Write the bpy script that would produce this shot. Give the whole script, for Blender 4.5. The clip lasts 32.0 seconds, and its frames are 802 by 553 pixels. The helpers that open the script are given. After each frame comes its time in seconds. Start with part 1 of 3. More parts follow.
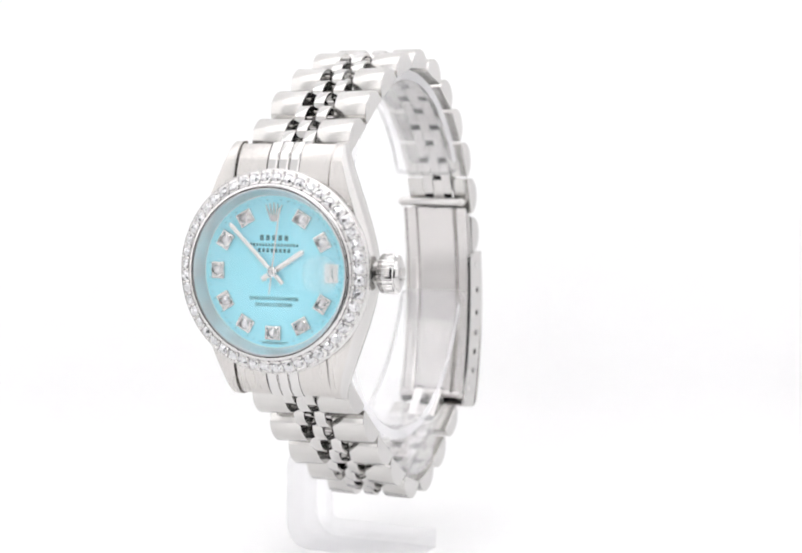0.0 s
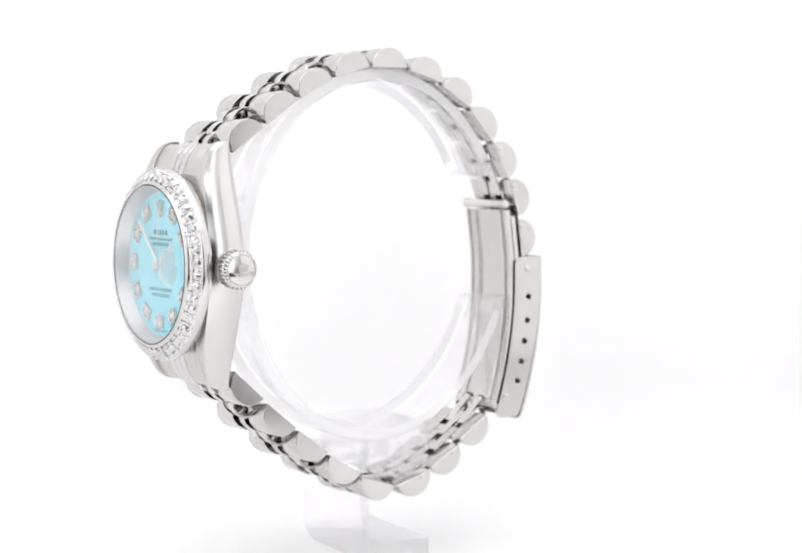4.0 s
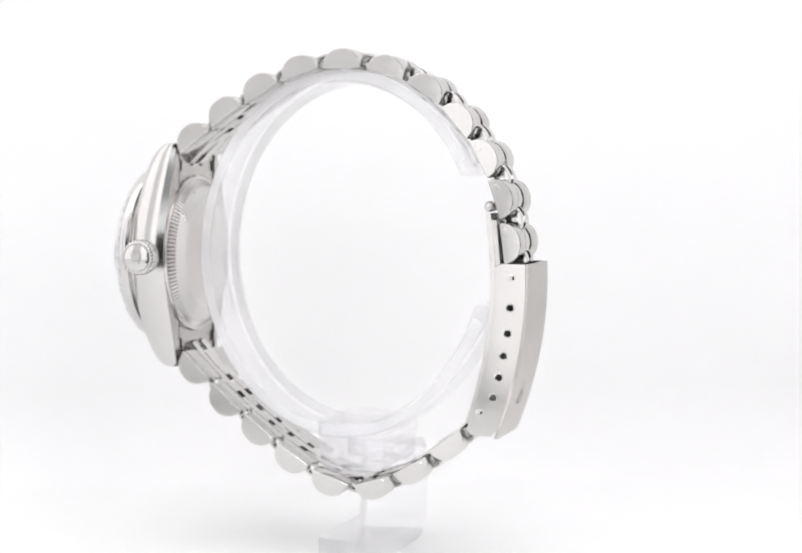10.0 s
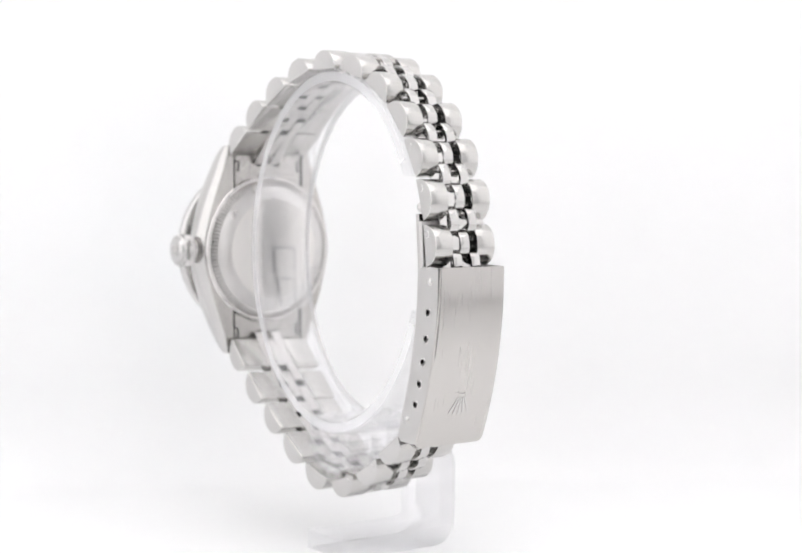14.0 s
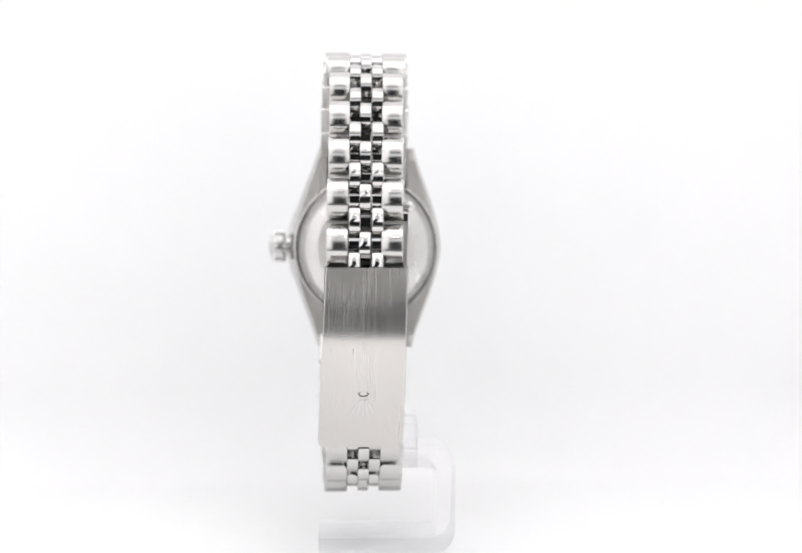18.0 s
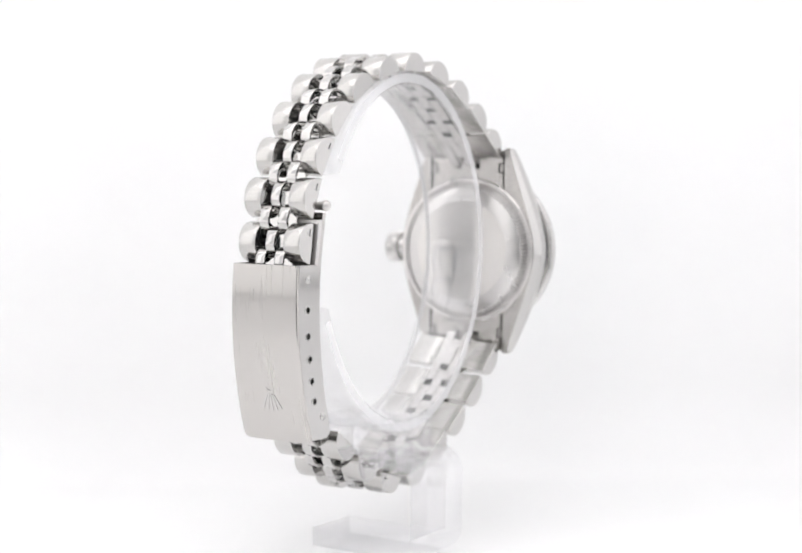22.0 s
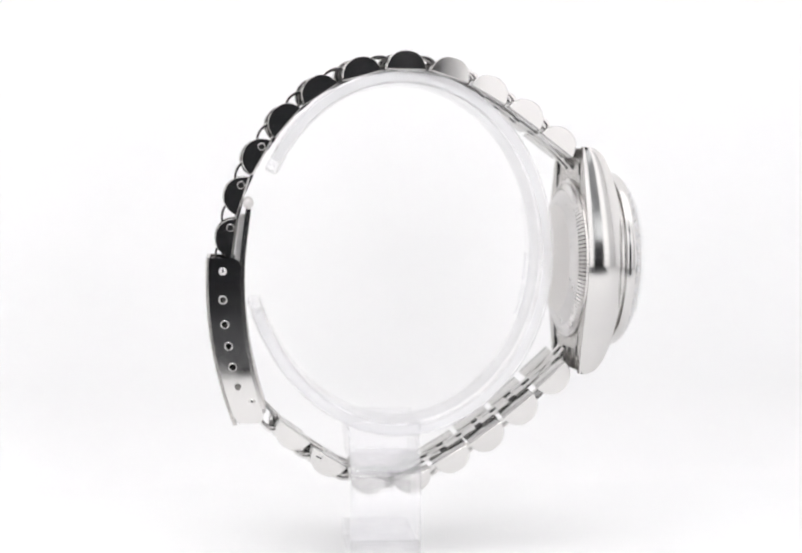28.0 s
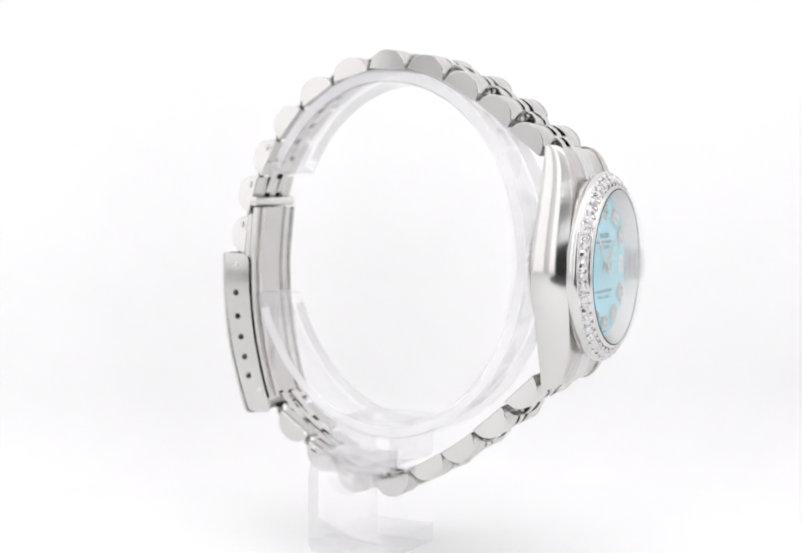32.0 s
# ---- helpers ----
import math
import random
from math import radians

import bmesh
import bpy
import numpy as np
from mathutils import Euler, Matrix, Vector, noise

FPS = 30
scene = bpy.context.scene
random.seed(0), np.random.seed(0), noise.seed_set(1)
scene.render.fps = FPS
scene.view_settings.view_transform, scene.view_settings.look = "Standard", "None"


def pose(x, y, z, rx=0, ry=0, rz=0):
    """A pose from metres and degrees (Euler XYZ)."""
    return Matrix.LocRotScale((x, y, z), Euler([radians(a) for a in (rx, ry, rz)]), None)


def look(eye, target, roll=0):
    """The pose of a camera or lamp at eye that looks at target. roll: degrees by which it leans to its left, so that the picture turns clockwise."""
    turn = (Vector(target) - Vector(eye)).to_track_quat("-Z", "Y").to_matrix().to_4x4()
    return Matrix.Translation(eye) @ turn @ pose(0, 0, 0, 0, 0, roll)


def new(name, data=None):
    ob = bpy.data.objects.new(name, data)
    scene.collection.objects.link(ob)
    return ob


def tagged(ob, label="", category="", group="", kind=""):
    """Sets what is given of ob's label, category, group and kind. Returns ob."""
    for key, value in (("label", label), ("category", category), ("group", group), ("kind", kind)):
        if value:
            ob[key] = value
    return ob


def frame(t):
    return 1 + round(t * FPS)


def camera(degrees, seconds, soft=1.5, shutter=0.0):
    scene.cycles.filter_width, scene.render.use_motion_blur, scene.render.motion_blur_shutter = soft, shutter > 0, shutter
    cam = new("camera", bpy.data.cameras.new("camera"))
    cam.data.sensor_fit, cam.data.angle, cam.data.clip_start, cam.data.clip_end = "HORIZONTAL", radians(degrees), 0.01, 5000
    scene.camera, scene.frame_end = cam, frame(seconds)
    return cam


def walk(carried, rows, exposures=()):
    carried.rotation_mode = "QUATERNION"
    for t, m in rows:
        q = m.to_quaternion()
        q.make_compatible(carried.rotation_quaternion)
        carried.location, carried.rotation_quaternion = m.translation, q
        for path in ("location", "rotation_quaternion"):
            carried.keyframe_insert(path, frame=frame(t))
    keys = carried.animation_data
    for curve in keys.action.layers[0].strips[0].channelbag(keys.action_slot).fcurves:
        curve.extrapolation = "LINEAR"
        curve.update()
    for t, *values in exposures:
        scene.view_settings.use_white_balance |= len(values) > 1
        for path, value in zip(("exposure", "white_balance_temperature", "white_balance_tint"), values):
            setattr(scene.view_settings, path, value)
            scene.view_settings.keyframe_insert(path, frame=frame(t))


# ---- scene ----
# ---------------------------------------------------------------- camera
MM = 0.001
cam = camera(29.29, 32.0, soft=1.85)
EYE = pose(0, -208.76 * MM, 52.1 * MM, 90 - 3.993, 0, -0.914) @ pose(0, 0, 0, 0, 0, 0.576)
cam.data.dof.use_dof, cam.data.dof.focus_distance, cam.data.dof.aperture_fstop = True, 0.188, 34.0
walk(cam, [(0.0, EYE), (32.0, EYE)], exposures=[(0.0, 0.05), (4.0, 0.05), (9.0, -0.04), (32.0, -0.04)])

# the turntable's angle, seconds and degrees
TURNS = [(t, -24.47 - 8.59 * t) for t in range(0, 33, 4)]

# ---------------------------------------------------------------- light
world = bpy.data.worlds.new("room")
world.use_nodes = True
scene.world = world
world.node_tree.nodes["Background"].inputs[0].default_value = (0.9, 0.95, 1.0, 1)
world.node_tree.nodes["Background"].inputs[1].default_value = 0.02


def softbox(name, eye, target, width, height, watts, colour=(1, 1, 1)):
    data = bpy.data.lights.new(name, "AREA")
    data.shape, data.size, data.size_y, data.energy, data.color = "RECTANGLE", width, height, watts, colour
    ob = new(name, data)
    ob.matrix_world = look(eye, target)
    return ob


softbox("softbox_top", (0, -0.07, 0.40), (0, 0.085, 0.165), 0.56, 0.30, 0.60, (1.0, 0.985, 0.99))
softbox("softbox_side", (-0.305, -0.06, 0.235), (0, -0.06, 0.235), 0.29, 0.46, 0.275, (1.0, 0.985, 0.98))
softbox("softbox_side", (0.305, -0.06, 0.235), (0, -0.06, 0.235), 0.30, 0.46, 0.17, (1.0, 0.985, 0.995))
# two more in the tent's front, either side of the opening
softbox("softbox_front", (-0.108, -0.2235, 0.235), (-0.108, 0, 0.235), 0.092, 0.465, 0.095, (1.0, 0.985, 0.985))
softbox("softbox_front", (0.1155, -0.2235, 0.235), (0.1155, 0, 0.235), 0.089, 0.465, 0.096, (1.0, 0.985, 0.985))
# an added lamp, unseen under the paper, lifts the shadows off the floor
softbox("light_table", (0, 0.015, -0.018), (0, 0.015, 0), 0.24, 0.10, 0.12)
# unseen lamp, added so that the room mirrors grey in the steel
softbox("ceiling_lamp", (0, -0.75, 0.88), (0, -0.75, 0), 0.7, 0.3, 14.0)
# the backdrop is thin paper; a lamp added unseen behind it makes it white
softbox("softbox_back", (-0.05, 0.23, 0.29), (-0.05, 0, 0.29), 0.36, 0.36, 5.4, (1.0, 0.985, 0.98))


# ---------------------------------------------------------------- materials
def material(name, colour, rough=0.5, metal=0.0, spread=0.0, bump=0.0, scale=300.0, stretch=(1, 1, 1), rough_spread=0.0,
             ior=1.45, glass=0.0, coat=0.0, brush=0.0):
    """A principled material whose tone, gloss and relief follow two noises, fine and coarse, at the size of the thing."""
    m = bpy.data.materials.new(name)
    m.use_nodes = True
    n, l = m.node_tree.nodes, m.node_tree.links
    b = n["Principled BSDF"]
    b.inputs["Base Color"].default_value = (*colour, 1)
    b.inputs["Roughness"].default_value, b.inputs["Metallic"].default_value = rough, metal
    b.inputs["IOR"].default_value, b.inputs["Transmission Weight"].default_value = ior, glass
    b.inputs["Coat Weight"].default_value = coat
    if brush:
        tan = n.new("ShaderNodeTangent")
        tan.direction_type, tan.axis = "RADIAL", "X"
        b.inputs["Anisotropic"].default_value, b.inputs["Anisotropic Rotation"].default_value = brush, 0.25
        l.new(tan.outputs[0], b.inputs["Tangent"])
    if spread or bump or rough_spread:
        co = n.new("ShaderNodeTexCoord")
        mp = n.new("ShaderNodeMapping")
        mp.inputs["Scale"].default_value = stretch
        l.new(co.outputs["Object"], mp.inputs["Vector"])
        fine, coarse = n.new("ShaderNodeTexNoise"), n.new("ShaderNodeTexNoise")
        fine.inputs["Scale"].default_value, fine.inputs["Detail"].default_value = scale, 5
        coarse.inputs["Scale"].default_value, coarse.inputs["Detail"].default_value = scale * 0.13, 3
        l.new(mp.outputs[0], fine.inputs["Vector"])
        l.new(co.outputs["Object"], coarse.inputs["Vector"])
        mix = n.new("ShaderNodeMath")
        mix.operation = "MULTIPLY_ADD"
        mix.inputs[1].default_value = 0.6
        l.new(fine.outputs[0], mix.inputs[0])
        half = n.new("ShaderNodeMath")
        half.operation = "MULTIPLY"
        half.inputs[1].default_value = 0.4
        l.new(coarse.outputs[0], half.inputs[0])
        l.new(half.outputs[0], mix.inputs[2])
        info = n.new("ShaderNodeObjectInfo")
        if spread:
            ramp = n.new("ShaderNodeValToRGB")
            ramp.color_ramp.elements[0].position, ramp.color_ramp.elements[1].position = 0.3, 0.7
            ramp.color_ramp.elements[0].color = (*[c * (1 - spread) for c in colour], 1)
            ramp.color_ramp.elements[1].color = (*[min(1, c * (1 + spread)) for c in colour], 1)
            l.new(mix.outputs[0], ramp.inputs[0])
            l.new(ramp.outputs[0], b.inputs["Base Color"])
        if rough_spread:
            rr = n.new("ShaderNodeMapRange")
            rr.inputs["From Min"].default_value, rr.inputs["From Max"].default_value = 0.3, 0.7
            rr.inputs["To Min"].default_value, rr.inputs["To Max"].default_value = max(0.01, rough - rough_spread), rough + rough_spread
            l.new(mix.outputs[0], rr.inputs["Value"])
            l.new(rr.outputs[0], b.inputs["Roughness"])
        if bump:
            bp = n.new("ShaderNodeBump")
            bp.inputs["Strength"].default_value, bp.inputs["Distance"].default_value = bump, 0.00005
            l.new(fine.outputs[0], bp.inputs["Height"])
            l.new(bp.outputs[0], b.inputs["Normal"])
    return m


PAPER = material("white_paper", (0.94, 0.94, 0.943), 0.8, spread=0.008, scale=60)
n, l = PAPER.node_tree.nodes, PAPER.node_tree.links
through_paper, paper_mix = n.new("ShaderNodeBsdfTranslucent"), n.new("ShaderNodeMixShader")
through_paper.inputs[0].default_value = (0.95, 0.95, 0.95, 1)
paper_mix.inputs[0].default_value = 0.15
l.new(n["Principled BSDF"].outputs[0], paper_mix.inputs[1])
l.new(through_paper.outputs[0], paper_mix.inputs[2])
l.new(paper_mix.outputs[0], n["Material Output"].inputs[0])
FABRIC = material("white_fabric", (0.86, 0.86, 0.862), 0.9, spread=0.02, bump=0.3, scale=700)
DARK_ROOM = material("dark_room", (0.6, 0.61, 0.62), 0.9, spread=0.1, scale=8)
BLACK_CARD = material("black_card", (0.02, 0.021, 0.024), 0.8, spread=0.2, scale=40)
TABLE = material("dark_table", (0.05, 0.052, 0.055), 0.7, spread=0.2, scale=30)
POLISHED = material("polished_steel", (0.61, 0.6, 0.592), 0.06, 1.0, spread=0.02, rough_spread=0.03, scale=500)
# brushing runs along the bracelet, across its width, or round the case
BRUSHED = material("brushed_steel", (0.575, 0.556, 0.537), 0.25, 1.0, spread=0.05, rough_spread=0.045, bump=0.011, scale=1100, brush=1.0,
                   stretch=(4.0, 0.1, 0.1))
SATIN = material("satin_steel", (0.63, 0.612, 0.602), 0.16, 1.0, spread=0.03, rough_spread=0.05, bump=0.06, scale=800,
                 stretch=(0.15, 2.0, 2.0))
LINK = material("satin_link_steel", (0.575, 0.565, 0.55), 0.2, 1.0, spread=0.05, rough_spread=0.05, bump=0.05, scale=1100, stretch=(0.12, 3.0, 3.0))
WORN = material("worn_polished_steel", (0.60, 0.59, 0.58), 0.08, 1.0, spread=0.02, rough_spread=0.04, scale=500)
DULL = material("dull_steel", (0.68, 0.665, 0.655), 0.32, 1.0, spread=0.05, rough_spread=0.08, bump=0.05, scale=600)
REHAUT = material("silvered_flange", (0.74, 0.74, 0.74), 0.38, 1.0, spread=0.02, scale=500)
PLATE = material("case_back_steel", (0.74, 0.72, 0.7), 0.42, 1.0, spread=0.03, rough_spread=0.05, scale=500)
FLANK = material("flank_steel", (0.6, 0.59, 0.58), 0.15, 1.0, spread=0.02, rough_spread=0.03, scale=500)
BEZEL = material("bezel_steel", (0.61, 0.6, 0.592), 0.17, 1.0, spread=0.03, rough_spread=0.04, scale=600)


def clear(name, tint, milk, ior, rough, bend=0.0, gloss=0.5):
    """Clear plastic or glass in thin walls: see-through, with gloss by its refraction index and a trace of milkiness."""
    m = bpy.data.materials.new(name)
    m.use_nodes = True
    n, l = m.node_tree.nodes, m.node_tree.links
    n.remove(n["Principled BSDF"])
    out = n["Material Output"]
    see, shine, veil = n.new("ShaderNodeBsdfTransparent"), n.new("ShaderNodeBsdfGlossy"), n.new("ShaderNodeBsdfDiffuse")
    see.inputs[0].default_value = (*tint, 1)
    shine.inputs[0].default_value, shine.inputs["Roughness"].default_value = (1, 1, 1, 1), rough
    veil.inputs[0].default_value = (0.95, 0.95, 0.97, 1)
    face, power, f = n.new("ShaderNodeLayerWeight"), n.new("ShaderNodeMath"), n.new("ShaderNodeMath")
    face.inputs["Blend"].default_value = 0.5
    power.operation, power.inputs[1].default_value = "POWER", 4.0
    f.operation, f.inputs[1].default_value, f.inputs[2].default_value = "MULTIPLY_ADD", gloss, ((ior - 1) / (ior + 1)) ** 2
    l.new(face.outputs["Facing"], power.inputs[0])
    l.new(power.outputs[0], f.inputs[0])
    a, b = n.new("ShaderNodeMixShader"), n.new("ShaderNodeMixShader")
    l.new(f.outputs[0], a.inputs[0])
    l.new(see.outputs[0], a.inputs[1])
    l.new(shine.outputs[0], a.inputs[2])
    tex, rng = n.new("ShaderNodeTexNoise"), n.new("ShaderNodeMapRange")
    tex.inputs["Scale"].default_value, tex.inputs["Detail"].default_value = 220, 4
    rng.inputs["To Min"].default_value, rng.inputs["To Max"].default_value = milk * 0.85, milk * 1.15
    l.new(tex.outputs[0], rng.inputs["Value"])
    l.new(rng.outputs[0], b.inputs[0])
    l.new(a.outputs[0], b.inputs[1])
    l.new(veil.outputs[0], b.inputs[2])
    if bend:
        glass, c = n.new("ShaderNodeBsdfGlass"), n.new("ShaderNodeMixShader")
        glass.inputs["IOR"].default_value, glass.inputs["Roughness"].default_value = ior, 0.0
        c.inputs[0].default_value = bend
        l.new(b.outputs[0], c.inputs[1])
        l.new(glass.outputs[0], c.inputs[2])
        b = c
    l.new(b.outputs[0], out.inputs[0])
    return m


ACRYLIC = clear("clear_acrylic", (0.99, 0.99, 0.995), 0.05, 1.44, 0.03, bend=0.22, gloss=0.7)
ACRYLIC_EDGE = clear("bright_acrylic_edge", (0.985, 0.985, 0.99), 0.5, 1.44, 0.06, bend=0.1)
THIN_ACRYLIC = clear("thin_clear_acrylic", (0.993, 0.993, 0.995), 0.05, 1.49, 0.04, bend=0.06, gloss=0.8)
PAD_ACRYLIC = clear("pad_acrylic", (0.998, 0.998, 0.999), 0.012, 1.2, 0.04, gloss=0.1)
MARK_ACRYLIC = clear("moulded_acrylic", (0.98, 0.98, 0.985), 0.03, 1.3, 0.04, gloss=0.3)
LENS = clear("date_lens_glass", (0.99, 0.99, 0.99), 0.03, 1.5, 0.01, bend=0.15, gloss=0.9)
SEAT = material("cut_bezel_seat", (0.78, 0.77, 0.76), 0.45, 1.0, spread=0.06, bump=0.1, scale=2500)
CRYSTAL = clear("sapphire_crystal", (0.985, 0.985, 0.985), 0.02, 1.5, 0.01, gloss=0.6)
DIAMOND = material("diamond", (0.62, 0.62, 0.63), 0.12, 0.85, ior=2.0)
DIAL = material("turquoise_lacquer", (0.32, 0.79, 0.92), 0.32, spread=0.02, bump=0.02, scale=400, coat=0.3)
INK = material("dark_teal_ink", (0.025, 0.17, 0.21), 0.6)
WHITE = material("white_enamel", (0.85, 0.85, 0.85), 0.4, spread=0.02, scale=500)
SLOT = material("dark_flute_steel", (0.2, 0.195, 0.19), 0.4, 1.0, spread=0.1, scale=900)
# flat black for gaps and slots, their shade put into the colour
GROOVE = material("black_gap", (0.01, 0.01, 0.01), 0.8)


# ---------------------------------------------------------------- mesh helpers
ZC = 40.1          # height of the dial's centre over the table, mm
X0 = 1.7           # the watch's middle plane, mm from the turntable's axis


def P(x, y, z):
    """Millimetres in the watch's space (x to the crown, -y out of the dial, z from the dial's centre) to metres."""
    return Vector((x * MM, y * MM, (z + ZC) * MM))


def part(name, bm, mat, parent, label="", at=None, smooth=35):
    if isinstance(bm, bmesh.types.BMesh):
        bmesh.ops.recalc_face_normals(bm, faces=bm.faces)
        data = bpy.data.meshes.new(name)
        bm.to_mesh(data)
        bm.free()
        data.materials.append(mat)
        if smooth:
            data.shade_smooth()
            data.set_sharp_from_angle(angle=radians(smooth))
            for f in data.polygons:
                if len(f.vertices) > 5:
                    f.use_smooth = False
    else:
        data = bm
    ob = new(name, data)
    if parent:
        ob.parent = parent
    if at is not None:
        ob.matrix_basis = at
    return tagged(ob, label)


def prism(points, low, high, put, bevel=0.0, segments=1):
    """A closed outline (a, b) drawn out from low to high; put(a, b, c) makes it a place."""
    bm = bmesh.new()
    one = [bm.verts.new(put(a, b, low)) for a, b in points]
    two = [bm.verts.new(put(a, b, high)) for a, b in points]
    n = len(points)
    bm.faces.new(one)
    bm.faces.new(two[::-1])
    for i in range(n):
        bm.faces.new((one[i], two[i], two[(i + 1) % n], one[(i + 1) % n]))
    if bevel:
        bm.faces.ensure_lookup_table()
        edges = list(bm.faces[0].edges) + list(bm.faces[1].edges)
        bmesh.ops.bevel(bm, geom=edges, offset=bevel * MM, segments=segments, affect="EDGES", profile=0.5, clamp_overlap=True)
    return bm


def box(bm, x0, x1, y0, y1, z0, z1, put=P, bevel=0.0):
    vs = [bm.verts.new(put(x, y, z)) for x in (x0, x1) for y in (y0, y1) for z in (z0, z1)]
    fs = [bm.faces.new([vs[i] for i in f]) for f in ((0, 1, 3, 2), (4, 6, 7, 5), (0, 4, 5, 1), (2, 3, 7, 6), (0, 2, 6, 4), (1, 5, 7, 3))]
    if bevel:
        edges = list({e for f in fs for e in f.edges})
        bmesh.ops.bevel(bm, geom=edges, offset=bevel * MM, segments=2, affect="EDGES", profile=0.5)
    return bm


def lathe(profile, put, steps=64, closed=False, bm=None):
    """Turn a profile of (radius, height); put(a, b, h) makes it a place."""
    bm = bm or bmesh.new()
    rings = []
    for r, h in profile:
        if r < 1e-6:
            rings.append([bm.verts.new(put(0, 0, h))])
        else:
            rings.append([bm.verts.new(put(r * math.sin(2 * math.pi * i / steps), r * math.cos(2 * math.pi * i / steps), h)) for i in range(steps)])
    pairs = list(zip(rings, rings[1:])) + ([(rings[-1], rings[0])] if closed else [])
    for a, b in pairs:
        for i in range(steps):
            j = (i + 1) % steps
            if len(a) == 1 and len(b) > 1:
                bm.faces.new((a[0], b[i], b[j]))
            elif len(b) == 1 and len(a) > 1:
                bm.faces.new((a[i], b[0], a[j]))
            elif len(a) > 1:
                bm.faces.new((a[i], b[i], b[j], a[j]))
    return bm


def loft(sections, bm=None, caps=True):
    """Skin a row of closed sections of equal count."""
    bm = bm or bmesh.new()
    rows = [[bm.verts.new(p) for p in s] for s in sections]
    n = len(rows[0])
    for a, b in zip(rows, rows[1:]):
        for i in range(n):
            bm.faces.new((a[i], b[i], b[(i + 1) % n], a[(i + 1) % n]))
    if caps:
        bm.faces.new(rows[0])
        bm.faces.new(rows[-1][::-1])
    return bm


def tube(path, radius, steps=10):
    bm = bmesh.new()
    rows = []
    for i, p in enumerate(path):
        d = (path[min(i + 1, len(path) - 1)] - path[max(i - 1, 0)]).normalized()
        a = d.orthogonal().normalized()
        b = d.cross(a)
        rows.append([p + radius * MM * (math.cos(2 * math.pi * k / steps) * a + math.sin(2 * math.pi * k / steps) * b) for k in range(steps)])
    return loft(rows, bm)


def thing(name, label, category, group=""):
    return tagged(new(name), label, category, group)


# ---------------------------------------------------------------- the light tent
def sweep_sheet():
    """White paper that lies on the table and rises behind in a wide bend."""
    prof = [(-0.19, 0.0), (-0.1, 0.0), (-0.05, 0.0), (0.0, 0.0), (0.025, 0.0)]
    r = 0.014
    prof += [(0.042 + r * math.sin(a), r * (1 - math.cos(a))) for a in [radians(d) for d in range(0, 91, 5)]]
    prof += [(0.042 + r, z) for z in (0.03, 0.08, 0.16, 0.25, 0.35, 0.498)]
    turn = pose(0, 0, 0, 0, 0, 7)
    n = len(prof)
    under = []
    for i, (y, z) in enumerate(prof):
        y0, z0 = prof[max(i - 1, 0)]
        y1, z1 = prof[min(i + 1, n - 1)]
        l = math.hypot(y1 - y0, z1 - z0)
        under.append((y + (z1 - z0) / l * 0.0008, z - (y1 - y0) / l * 0.0008))
    return prism(prof + under[::-1], -0.318, 0.318, lambda a, b, c: turn @ Vector((c, a, b)))


def slab(name, lo, hi, mat):
    bm = bmesh.new()
    box(bm, lo[0], hi[0], lo[1], hi[1], lo[2], hi[2], put=lambda x, y, z: Vector((x, y, z)))
    return tagged(part(name, bm, mat, None, smooth=0), kind="structure")


backdrop = tagged(part("backdrop", sweep_sheet(), PAPER, None), "seamless white paper sweep under and behind the watch", kind="structure")
slab("wall_west", (-0.335, -0.2262, -0.02), (-0.32, 0.345, 0.50), FABRIC)
slab("wall_east", (0.32, -0.2262, -0.02), (0.335, 0.345, 0.50), FABRIC)
slab("wall_north", (-0.335, 0.345, -0.02), (0.335, 0.36, 0.50), FABRIC)
slab("ceiling", (-0.335, -0.2262, 0.50), (0.335, 0.36, 0.515), FABRIC)
slab("ground", (-0.9, -1.2, -0.04), (0.9, 0.4, -0.021), TABLE)


def front_wall():
    """The tent's front, with the opening that the camera looks in through."""
    bm = bmesh.new()
    put = lambda x, y, z: Vector((x, y, z))
    for x0, x1 in ((-0.335, -0.062), (0.069, 0.335)):
        box(bm, x0, x1, -0.2412, -0.2262, -0.02, 0.515, put)
    box(bm, -0.062, 0.069, -0.2412, -0.2262, 0.260, 0.515, put)
    return tagged(part("wall_south", bm, FABRIC, None, smooth=0), kind="structure")


front_wall()
tagged(slab("black_card", (-0.085, -0.272, -0.02), (0.105, -0.268, 0.145), BLACK_CARD), "matt black card round the lens", kind="structure")
tagged(slab("black_card", (-0.062, -0.268, 0.0008), (0.085, -0.116, 0.0016), BLACK_CARD), "matt black card flat on the paper before the lens", kind="structure")
slab("room_wall_south", (-0.9, -1.2, -0.02), (0.9, -1.18, 0.9), DARK_ROOM)
slab("room_wall_west", (-0.9, -1.18, -0.02), (-0.88, -0.26, 0.9), DARK_ROOM)
slab("room_wall_east", (0.88, -1.18, -0.02), (0.9, -0.26, 0.9), DARK_ROOM)
slab("room_ceiling", (-0.9, -1.2, 0.9), (0.9, -0.26, 0.92), DARK_ROOM)

# ---------------------------------------------------------------- the watch
watch = thing("wrist_watch", "polished steel wrist watch with turquoise dial and stone-set bezel", "watch")
CASE = Matrix.Translation(P(X0 - 0.4, -28.0, -0.05)) @ pose(0, 0, 0, 0, 0, 3.3) @ Matrix.Translation(-P(X0, -28, 0))


LUG, BACK = 15.3, -26.6       # half the length over the lugs, and the plane of the case's underside


